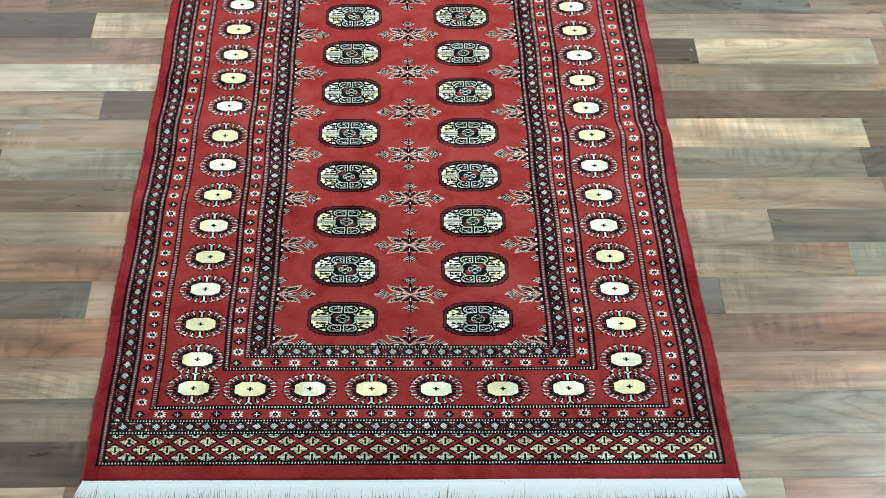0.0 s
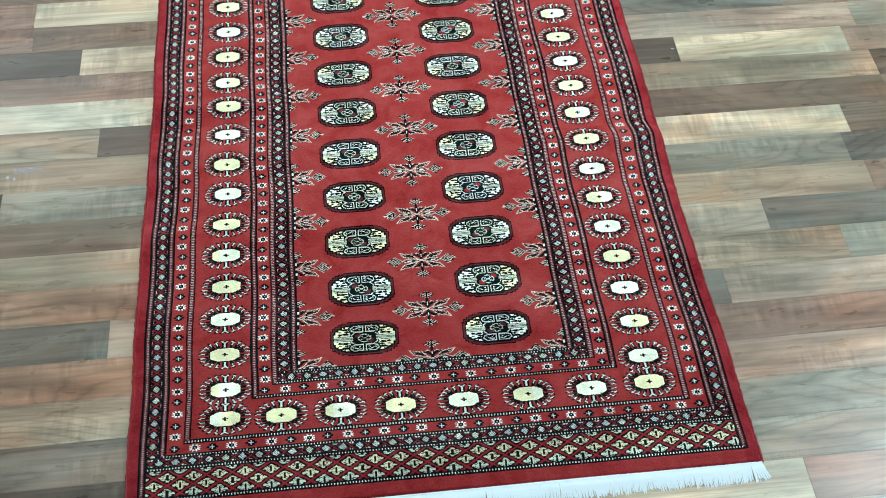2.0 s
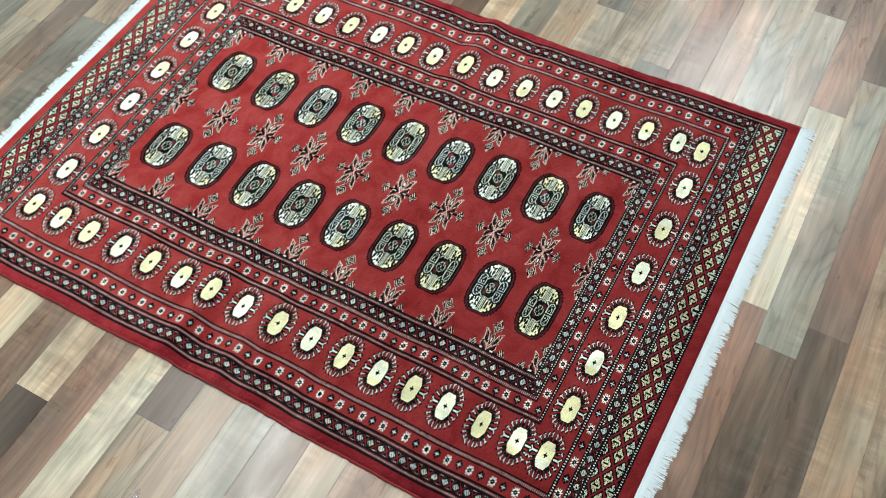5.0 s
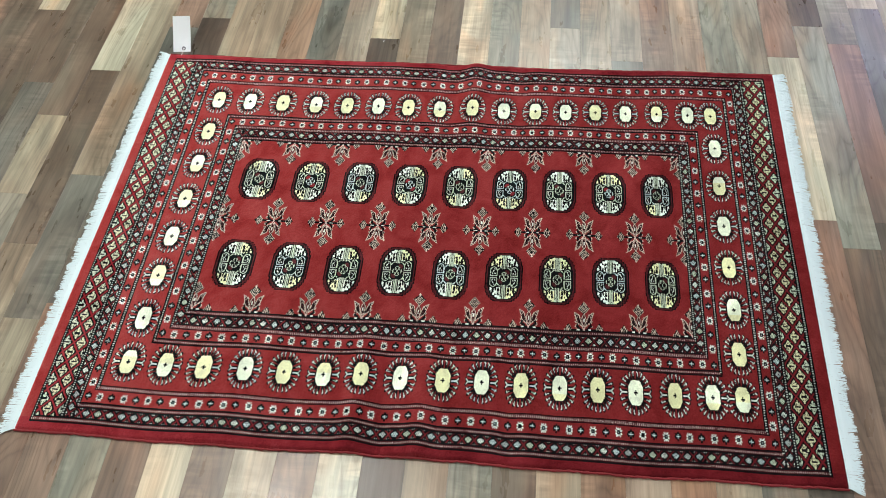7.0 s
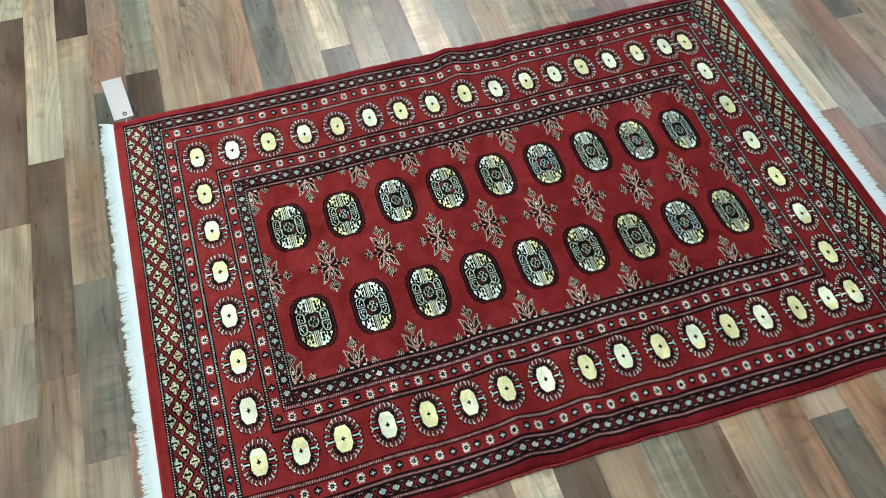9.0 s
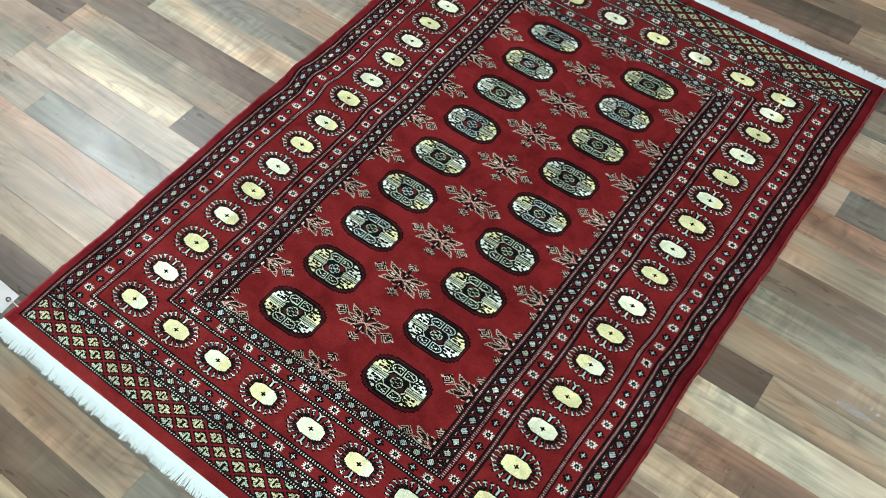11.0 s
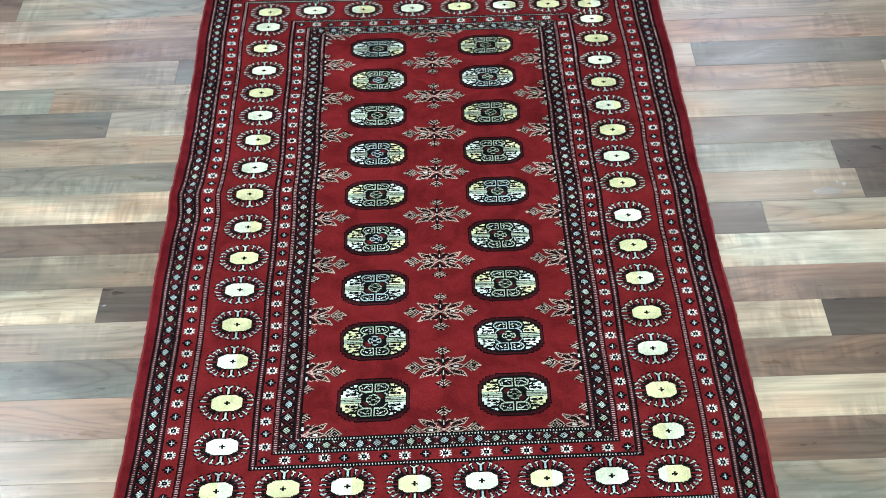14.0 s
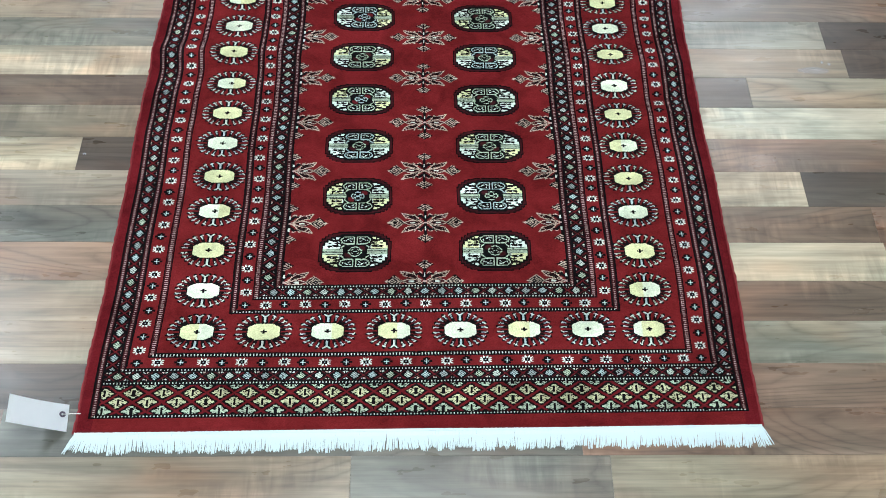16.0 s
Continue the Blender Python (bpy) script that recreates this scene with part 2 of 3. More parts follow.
def stroke(x, y, a, b, r):
    """The knots within r of the line from a to b."""
    dx, dy = b[0] - a[0], b[1] - a[1]
    k = np.clip(((x - a[0]) * dx + (y - a[1]) * dy) / max(dx * dx + dy * dy, 1e-9), 0, 1)
    return np.hypot(x - a[0] - k * dx, y - a[1] - k * dy) <= r


def bow_band(along, across, period, long_half, cross_half, deep):
    """Small hatched diamonds between crossing threads, with pale tufts at the rims, on a dark ground."""
    number = np.floor((along + period / 2) / period)
    u = along - number * period
    w = np.abs(across)
    du = period / 2 - np.abs(u)
    out = np.full(u.shape, NAVY, np.int8)
    out[np.abs(w / deep - du / (period * 0.36)) < 0.10] = CRIMSON
    cell = np.abs(u) / long_half + w / cross_half
    out[cell < 1.3] = NAVY
    slant = np.floor(u) + np.floor(across)
    pale = np.choose((number.astype(int) % 5 + 5) % 5, [BLUE, CREAM, GREEN, BLUE, STEEL])
    thread = (cell < 1.05) & (slant % 3 < 1.5)
    out[thread] = pale[thread]
    tuft = (du < w - (deep - 3.4)) & (du > 0.5) & (w < deep - 0.9)
    out[tuft] = np.where(number % 3 == 0, DUSKY, CREAM)[tuft]
    return out


# long borders: bow bands
side_1 = (ax > 274) & (ax < 293) & (ay < 541)
end_1 = (ay > 521) & (ay < 539) & (ax < 293)
art[side_1] = bow_band(gy, ax - 283.6, 18.0, 4.6, 4.0, 6.4)[side_1]
art[end_1] = bow_band(gx, ay - 529.8, 16.3, 4.0, 4.7, 6.2)[end_1]
side_2 = (ax > 143) & (ax < 163) & (ay < 422)
end_2 = (ay > 404) & (ay < 421) & (ax < 163)
art[side_2] = bow_band(gy, ax - 153.3, 17.7, 4.6, 4.0, 6.6)[side_2]
art[end_2] = bow_band(gx, ay - 412.0, 16.3, 4.0, 4.7, 6.0)[end_2]

# end panels: a lattice of veined leaves in diamonds
panel = (ay > 539) & (ay < 583) & (ax < 291)
best = np.full(gx.shape, 9.0)
tint = np.zeros(gx.shape, np.int16)
lx_, ly_ = np.zeros(gx.shape), np.zeros(gx.shape)
for r in range(-1, 6):
    yc = 540.7 + 11.7 * r
    shift = 8.6 if r % 2 else 21.2
    dx = (gx - shift + 12.6) % 25.2 - 12.6
    dy = ay - yc
    d = np.abs(dx) / 12.6 + np.abs(dy) / 11.7
    near = d < best
    best = np.where(near, d, best)
    lx_, ly_ = np.where(near, dx, lx_), np.where(near, dy, ly_)
    tint = np.where(near, (np.floor((gx - shift + 12.6) / 25.2) * 7 + r * 5).astype(np.int16), tint)
step_x, step_y = np.floor(np.abs(lx_) / 2.0) * 2.0 + 1.0, np.floor(np.abs(ly_) / 1.6) * 1.6 + 0.8
jag = step_x / 12.6 + step_y / 11.7
fill = np.where(tint % 7 < 3, GREEN, np.where(tint % 7 < 6, TAN, YELLOW))
motif = np.where(best > 0.86, CRIMSON, np.where(jag > 0.66, NAVY, fill))
inner = jag <= 0.66
hx_, hy_ = np.abs(lx_), np.abs(ly_)
motif = np.where(inner & (hx_ < 1.1) & (hy_ < 4.6), NAVY, motif)
motif = np.where(inner & (hx_ > 1.6) & ((hx_ - 1.2 * hy_ + 20.0) % 3.6 < 1.6) & (hy_ > 0.9), NAVY, motif)
art[panel] = motif[panel]


# guard stripes: dark cords with a row of pale beads
def guard(hx, hy):
    d = np.maximum(ax - hx, ay - hy)
    on_side = (ax - hx) > (ay - hy)
    half = np.where(on_side, 3.7, 3.2)
    ring = np.abs(d) <= half
    art[ring] = NAVY
    art[ring & on_side & (np.abs(d) <= 2.3)] = MAROON
    bead = np.where(on_side, np.floor(gy) % 3 < 0.5, np.floor(gx) % 3 < 0.5) & (np.abs(d) <= 1.05)
    art[bead] = np.where(on_side, ROSE, CREAM)[bead]


def guard_line(y, hx):
    d = ay - y
    art[(np.abs(d) <= 3.2) & (ax < hx)] = NAVY
    art[(np.abs(d) <= 1.05) & (ax < hx) & (np.floor(gx) % 3 < 0.5)] = CREAM


for hx, hy in ((293, 583), (274, 521), (250.5, 500.5), (184, 440), (163.5, 420), (143, 404)):
    guard(hx, hy)
guard_line(538.8, 290)

# small stars between the guards
STAR = ("...w...w...", "...ww.ww...", "ww.wwkww.ww", ".wwkkkkkww.", "..wkkkkkw..", "wwwkkbkkwww")
BUD = ("....kkk....", "..kkkkkkk..", "..kkkbkkk..", "...kkbkkk..", "kkkkkbkkkkk", "kkkbbwbbkkk")
INK = {"w": MILK, "k": NAVY, "b": BLUE, "r": RED, "m": MAROON, "g": GREEN}


def stamp(chart, cx, cy):
    rows = list(chart) + list(chart)[-2::-1]
    h, w = len(rows), len(rows[0])
    x0, y0 = int(round(cx + NX / 2 - w / 2)), int(round(cy + NY / 2 - h / 2))
    for j, line in enumerate(rows):
        for i, c in enumerate(line):
            if c in INK and 0 <= x0 + i < NX and 0 <= y0 + j < NY:
                art[y0 + j, x0 + i] = INK[c]


hand = random.Random(17)


def star_ring(hx, hy, step_x, step_y):
    n = int(round(2 * hx / step_x)) * 2
    for i in range(n + 1):
        for s in (-1, 1):
            stamp(STAR if i % 2 else BUD, -hx + 2 * hx * i / n + hand.uniform(-1.2, 1.2), s * hy + hand.uniform(-0.6, 0.6))
    m = int(round(2 * hy / step_y)) * 2
    for i in range(1, m):
        for s in (-1, 1):
            stamp(STAR if i % 2 else BUD, s * hx + hand.uniform(-0.6, 0.6), -hy + 2 * hy * i / m + hand.uniform(-1.2, 1.2))


star_ring(262.2, 511.0, 38.0, 36.5)
star_ring(173.8, 430.2, 38.0, 36.0)

# border rosettes: pale octagons in a ring of hooks, each spoke with a pale forked thread
SPOKES = ((5.5, 10, 9.3, 22.8), (9.5, 10, 16.0, 20.2), (12.5, 8.5, 20.6, 15.6), (14.5, 6, 24.0, 10.2), (15, 2.3, 25.4, 4.0))
chance = random.Random(5)


def rosette(cx, cy, number, yellow):
    s, x, y = window(cx, cy, 31, 31)
    bits, mine = art[s].copy(), np.zeros(x.shape, bool)
    pale = chance.choice((CREAM, GREEN, BLUE, CREAM))
    jobs = []
    for sx in (-1, 1):
        for sy in (-1, 1):
            for bx, by, tx, ty in SPOKES:
                wob = chance.uniform(-0.5, 0.5)
                jobs.append((sx, sy, bx, by, tx + wob, ty + wob))
    for sx, sy, bx, by, tx, ty in jobs:
        dark = stroke(x, y, (sx * bx, sy * by), (sx * tx, sy * ty), 1.85)
        bits[dark] = NAVY
        mine |= dark
    for sy in (-1, 1):
        dark = stroke(x, y, (0, sy * 11), (0, sy * 21.5), 2.6)
        for sx in (-1, 1):
            dark |= stroke(x, y, (0, sy * 21.5), (sx * 4.2, sy * 24.4), 1.7)
        bits[dark] = NAVY
        mine |= dark
    for sx, sy, bx, by, tx, ty in jobs:
        a = (sx * (bx + (tx - bx) * 0.52), sy * (by + (ty - by) * 0.52))
        b = (sx * (bx + (tx - bx) * 0.92), sy * (by + (ty - by) * 0.92))
        bits[stroke(x, y, a, b, 0.5)] = pale
        bits[stroke(x, y, (b[0] - sx * 1.2, b[1] + sy * 0.4), (b[0] + sx * 0.9, b[1] - sy * 1.2), 0.6)] = CREAM
    for sy in (-1, 1):
        bits[stroke(x, y, (0, sy * 14), (0, sy * 21), 0.8)] = BLUE if pale != CREAM else CREAM
        for sx in (-1, 1):
            bits[stroke(x, y, (0, sy * 21), (sx * 3.4, sy * 23.6), 0.6)] = CREAM
    fx, fy = np.abs(x), np.abs(y)
    rim = (fx <= 16.3) & (fy <= 11.8) & (fx / 16.3 + fy / 11.8 <= 1.55)
    octagon = (fx <= 15.2) & (fy <= 10.7) & (fx / 15.2 + fy / 10.7 <= 1.53)
    bits[rim] = NAVY
    bits[octagon] = YELLOW if yellow else IVORY
    if chance.random() < 0.2:
        bits[octagon & (x * chance.choice((-1, 1)) > chance.uniform(0, 8))] = IVORY if yellow else YELLOW
    bits[(fx <= 1.2) & (fy <= 3.2)] = NAVY
    bits[(fx <= 3.0) & (fy <= 1.2)] = NAVY
    mine |= rim
    art[s] = bits
    owner[s][mine] = number


# the weaver's count drifts a little along each border, so every rosette has its own place
EAST = (468, 409, 349, 288, 229, 170, 113, 53, -9, -69, -129, -187, -244, -302, -365, -426, -470)
WEST = (468, 411, 354, 293, 234, 174, 117, 57, -8, -67, -127, -186, -244, -302, -365, -424, -470)
NORTH = (153, 93, 30, -33, -94, -155)
SOUTH = (157, 92, 26, -38, -99, -158)
place = []
for i in range(17):
    place.append((215 if i < 12 else 217, EAST[i], i % 2 == 0))
    place.append((-214, WEST[i], i % 2 == 0))
for i in range(6):
    place.append((NORTH[i], 468, i % 2 == 0))
    place.append((SOUTH[i], -472, i % 2 == 1))
for number, (cx, cy, yellow) in enumerate(place):
    rosette(cx, cy, 100 + number, yellow)

# field flowers between the medallions, cut by the edge of the field
in_field = (ax < 139.5) & (ay < 401)


def flower(cx, cy):
    """A cross of hatched buds, lens petals and pointed leaves; drawn by quarters, in millimetres."""
    s, x, y = window(cx, cy, 41, 36)
    bits = art[s].copy()
    px, py = np.abs(x) * 2.1, np.abs(y) * 1.5
    # dark stem with side hooks
    bits[stroke(px, py, (0, 0), (0, 36), 2.4)] = NAVY
    for a, b, r in (((2, 9), (11, 17), 3.2), ((10, 17), (21, 14), 2.6), ((20, 14), (23, 19), 2.4)):
        bits[stroke(px, py, a, b, r)] = NAVY
    for a, b in (((6, 18.5), (10, 21)), ((10, 21), (14, 19)), ((20, 18.5), (24, 20.5)), ((15, 13), (20, 12))):
        bits[stroke(px, py, a, b, 0.85)] = DUSKY
    bits[stroke(px, py, (0, 11), (0, 17), 1.2)] = CREAM
    # bud above the stem: nested chevrons
    d = px / 19 + np.abs(py - 37) / 11
    bits[d < 1.0] = NAVY
    bits[(d < 0.98) & ((py + 0.56 * px + 1.4) % 5.4 < 2.1) & (px > 0.8)] = DUSKY
    # bud at the side: nested diamonds
    d = np.abs(px - 62) / 19 + py / 14.5
    bits[stroke(px, py, (44, 0), (52, 0), 2.6)] = NAVY
    bits[d < 1.0] = NAVY
    bits[(d < 0.98) & ((np.abs(px - 66) * 0.8 + py + 0.6) % 5.6 < 1.9)] = DUSKY
    bits[stroke(px, py, (72, 0), (80, 0), 1.2)] = DUSKY
    # pointed leaves: thin pale rims round dark hatching
    rim = [(8, 3.5), (22, 16.5), (50, 23), (42, 11.5), (8, 3.5)]
    leaf = (py - 3.5 > 0.235 * (px - 8)) & (py - 3.5 < 0.93 * (px - 8)) & (py < 16.5 + 0.23 * (px - 22)) & (py > 11.5 + 1.43 * (px - 42))
    bits[leaf] = NAVY
    bits[leaf & ((px * 0.55 + py) % 6.4 < 1.9)] = MAROON
    bits[leaf & ((px * 0.55 + py + 3.2) % 6.4 < 1.3) & (px > 34)] = DUSKY
    for a, b in zip(rim, rim[1:]):
        bits[stroke(px, py, a, b, 0.85)] = DUSKY
    # lens petals along the row
    lens = 6.0 * (1 - ((px - 27) / 20) ** 2) - py
    bits[lens > -1.2] = NAVY
    bits[lens > 0.0] = DUSKY
    bits[lens > 1.6] = MAROON
    bits[(lens > 3.4) & (px < 22)] = NAVY
    bits[stroke(px, py, (23, 0), (31, 0), 1.5)] = CREAM
    bits[stroke(px, py, (0, 0), (13, 5.5), 1.0)] = DUSKY
    bits[stroke(px, py, (0, 0), (1.5, 0), 1.8)] = ROSE
    ok = in_field[s]
    art[s] = np.where(ok, bits, art[s])


for j in range(10):
    for cx in (-138.0, 0.5, 138.0):
        flower(cx, (4.5 - j) * 88.6 - 1.2)

# medallions: stepped octagons, quartered, with a dark heart
def stepped(x, y, hx, hy):
    """A stepped octagon: corners cut in four steps."""
    fx, fy = np.abs(x), np.abs(y)
    cut = (fx > hx - 1.6) & (fy > hy - 15) | (fx > hx - 4.4) & (fy > hy - 10.5) | (fx > hx - 8) & (fy > hy - 6.8) | (fx > hx - 12) & (fy > hy - 3.8) | (fx > hx - 18) & (fy > hy - 1.7)
    return (fx <= hx) & (fy <= hy) & ~cut


LOBES = ((43, 25.3, 8.0, 3.3), (44.0, 12.4, 12.0, 2.9), (37.5, 18.8, 6.0, 2.4), (54, 18.8, 3.0, 2.0), (50, 27.0, 2.6, 2.6), (55, 11.4, 2.8, 3.4))
EYES = ((46.5, 12.2, 1.3),)
# the pale thread that rounds the heart and the arched box over it
THREAD = ((28, 7), (28, 9.5), (19.5, 17.4), (3.4, 17.4), (3.4, 33.4), (24, 33.4), (31, 27), (28.5, 20.5), (19.5, 17.4))


def medallion(cx, cy, number):
    s, x, y = window(cx, cy, 39, 35)
    bits = art[s].copy()
    outer = stepped(x, y, 36.5, 31.5)
    for grow, dye in ((5.0, NAVY), (3.9, MAROON), (2.2, NAVY), (0.0, MILK)):
        bits[stepped(x, y, 31.5 + grow * 0.85, 23.5 + grow * 1.4)] = dye
    inside = stepped(x, y, 31.5, 23.5)
    px, py = np.abs(x) * 2.1, np.abs(y) * 1.5             # one quarter, in millimetres
    chart = np.full(x.shape, MILK, np.int8)
    for sx in (-1, 1):
        for sy in (-1, 1):
            if chance.random() < 0.40:
                chart[(x * sx > 16) & (y * sy > 4)] = YELLOW
    # cords along the middle
    chart[(px < 36.5 - 0.4 * np.abs(py - 26)) & (py > 16) | (px < 31) & (py <= 16)] = NAVY
    cords = (py < 7.0) & (px > 26)
    chart[cords] = GREEN
    chart[(py > 1.4) & (py < 3.0) & (px > 26)] = NAVY
    chart[(py > 5.2) & (py < 7.2) & (px > 26) & (px < 61)] = NAVY
    # a dark trefoil with pale eyes in each outer quarter
    for qx, qy, rx, ry in LOBES:
        chart[np.hypot((px - qx) / rx, (py - qy) / ry) < 1.0] = NAVY
    for qx, qy, r in EYES:
        chart[np.hypot(px - qx, py - qy) < r] = MILK
    for a, b in zip(THREAD, THREAD[1:]):
        chart[stroke(px, py, a, b, 1.0)] = GREEN if number % 3 else BLUE
    # a veined leaf in the box
    for a, b in (((9, 22.5), (12.5, 24)), ((8, 28), (11, 29.5)), ((14.5, 28.5), (20, 25.5)), ((23, 23.5), (25, 25))):
        chart[stroke(px, py, a, b, 0.95)] = CREAM
    # the dark heart: two quarters dyed red, a small star in the middle
    slant = (x * y > 0) == (number % 2 == 0)
    chart[slant & (px > 9) & (px < 22) & (py > 2.4) & (py < 13) & (px * 0.9 + py < 28)] = MAROON if number % 4 else CRIMSON
    for a, b in (((0, 0), (3.4, 0)), ((10, 5.5), (14.5, 0.6)), ((0, 10.5), (6.5, 9)), ((5, 5), (7, 3))):
        chart[stroke(px, py, a, b, 1.0)] = GREEN if number % 4 else BLUE
    bits[inside] = chart[inside]
    art[s] = bits
    owner[s][outer] = number


MEDALLIONS = 0
for j in range(9):
    for cx in (-69.0, 70.0):
        MEDALLIONS += 1
        medallion(cx, (4 - j) * 88.5 - 1.5, MEDALLIONS)

# stray knots: a hand-made pattern is never quite clean
slip = np.random.RandomState(3)
swap = slip.random_sample(art.shape) < 0.03
art = np.where(swap, np.roll(art, 1, 0), art)


# lay of the rug on the floor: slight skew, slow drift of the rows, edges that wander, folds that lift the long sides
def lay(u, v):
    """World x, y, z of a place of the rug, from its knots' plane (u across, v along, in metres)."""
    y = 0.011 + 1.001 * v + 0.0373 * v * v + 0.006 * smoothstep(0.45, 0.6, np.abs(v)) * (1 - smoothstep(0.86, 0.9, np.abs(v)))
    y = y + u * (0.0105 * smoothstep(-0.2, 0.9, v) - 0.0092 * smoothstep(0.2, -0.9, v))
    y = y - 0.007 * smoothstep(0.70, 0.87, v)
    x = u + 0.013 * np.maximum(u, 0) * smoothstep(-0.15, -0.6, v) - 0.007 * smoothstep(-0.4, 0.6, v) * (1 - smoothstep(0.42, 0.6, np.abs(u)))
    x = x + 0.0022 * np.sin(7.0 * v + 1.0) * smoothstep(0.3, 0.64, np.abs(u)) + 0.0012 * np.sin(23.0 * v + u * 5)
    z = 0.0085 + 0.0012 * np.sin(9.0 * u + 4.0 * v) + 0.0010 * np.sin(13.0 * v - 3.0 * u)
    east, west = smoothstep(0.18, 0.62, u), smoothstep(-0.18, -0.62, u)
    for v0, wide, high, side in FOLDS:
        z = z + high * np.exp(-(((v - v0) / wide) ** 2)) * (east if side > 0 else west)
        x = x + 0.12 * high * np.exp(-(((v - v0) / wide) ** 2)) * (east - west) * side
    return x, y, z


FOLDS = ((-0.015, 0.034, 0.012, 1), (0.055, 0.022, -0.005, 1), (-0.15, 0.025, -0.003, 1), (-0.21, 0.05, 0.004, 1), (0.18, 0.028, 0.010, -1), (0.115, 0.020, -0.005, -1), (0.03, 0.030, 0.010, -1), (-0.165, 0.020, -0.004, -1), (-0.22, 0.04, 0.004, -1), (0.45, 0.07, 0.003, -1))

rug = tagged(new("rug"), "red hand-knotted wool rug with cream medallions on wood floor", "rug")
vx, vy = np.meshgrid((np.arange(NX + 1) - NX / 2) * KX, (np.arange(NY + 1) - NY / 2) * KY)
px_, py_, pz_ = lay(vx, vy)
tuft = np.random.RandomState(7)
edge = np.minimum((NX / 2 * KX - np.abs(vx)) / 0.007, (NY / 2 * KY - np.abs(vy)) / 0.007)
round_off = np.sqrt(np.clip(1 - (1 - np.clip(edge, 0, 1)) ** 2, 0, 1))
pz_ = np.maximum(pz_, 0.005) * (0.22 + 0.78 * round_off) + tuft.normal(0, 0.00022, pz_.shape)
px_ = px_ + tuft.normal(0, 0.00022, pz_.shape)
py_ = py_ + tuft.normal(0, 0.00018, pz_.shape)
points = np.stack([px_, py_, pz_], -1).reshape(-1, 3)
ids = np.arange((NX + 1) * (NY + 1)).reshape(NY + 1, NX + 1)
quads = np.stack([ids[:-1, :-1], ids[:-1, 1:], ids[1:, 1:], ids[1:, :-1]], -1).reshape(-1, 4)
dyes = np.ones((NX * NY, 4), np.float32)
dyes[:, :3] = DYES[art.reshape(-1)] * tuft.uniform(0.82, 1.16, (NX * NY, 1))
flat_owner = owner.reshape(-1)


def woven(name, chosen, label=""):
    """The chosen knots as one piece of the pile."""
    q = quads[chosen]
    used, q = np.unique(q, return_inverse=True)
    q = q.reshape(-1, 4)
    me = bpy.data.meshes.new(name)
    me.vertices.add(len(used))
    me.vertices.foreach_set("co", points[used].astype(np.float32).ravel())
    me.loops.add(q.size)
    me.loops.foreach_set("vertex_index", q.astype(np.int32).ravel())
    me.polygons.add(len(q))
    me.polygons.foreach_set("loop_start", np.arange(0, q.size, 4, dtype=np.int32))
    me.update(calc_edges=True)
    layer = me.attributes.new("dye", "FLOAT_COLOR", "FACE")
    layer.data.foreach_set("color", dyes[chosen].ravel())
    return mesh_part(name, me, PILE, rug, label)


woven("woven_ground", flat_owner == 0, "deep red wool pile with patterned borders")
order = np.argsort(flat_owner, kind="stable")
starts = np.searchsorted(flat_owner[order], np.arange(0, 200))
for number in range(1, 199):
    chosen = order[starts[number]:starts[number + 1]]
    if len(chosen):
        woven("medallion" if number < 100 else "rosette", np.sort(chosen))

# selvedges: the overcast cords of the long sides
def cord(points_, radius, sides=6):
    bm = bmesh.new()
    rings = []
    for k, p in enumerate(points_):
        a, b = points_[max(k - 1, 0)], points_[min(k + 1, len(points_) - 1)]
        way = (Vector(b) - Vector(a)).normalized()
        side = way.cross(Vector((0, 0, 1)))
        side = side.normalized() if side.length > 1e-4 else Vector((1, 0, 0))
        up = side.cross(way)
        r = radius(k) if callable(radius) else radius
        rings.append([bm.verts.new(Vector(p) + r * (math.cos(t) * side + math.sin(t) * up)) for t in [2 * math.pi * i / sides for i in range(sides)]])
    for r0, r1 in zip(rings, rings[1:]):
        for i in range(sides):
            bm.faces.new((r0[i], r0[(i + 1) % sides], r1[(i + 1) % sides], r1[i]))
    for ring, flip in ((rings[0], 1), (rings[-1], 0)):
        bm.faces.new(ring[::-1] if not flip else ring)
    bmesh.ops.recalc_face_normals(bm, faces=bm.faces)
    return bm


for s in (-1, 1):
    line = []
    for k in range(181):
        v = (k / 180 - 0.5) * NY * KY
        x, y, z = lay(np.array(s * NX / 2 * KX), np.array(v))
        line.append((float(x) + s * (0.0012 + 0.0007 * math.sin(k * 2.9) + 0.0006 * math.sin(k * 7.1)), float(y), max(float(z) * 0.30, 0.0035)))
    part("selvedge", cord(line, lambda k: 0.0029 + 0.0004 * math.sin(k * 1.7) + 0.0004 * math.sin(k * 4.3)), SELVEDGE, rug, "overcast dark red wool cord")

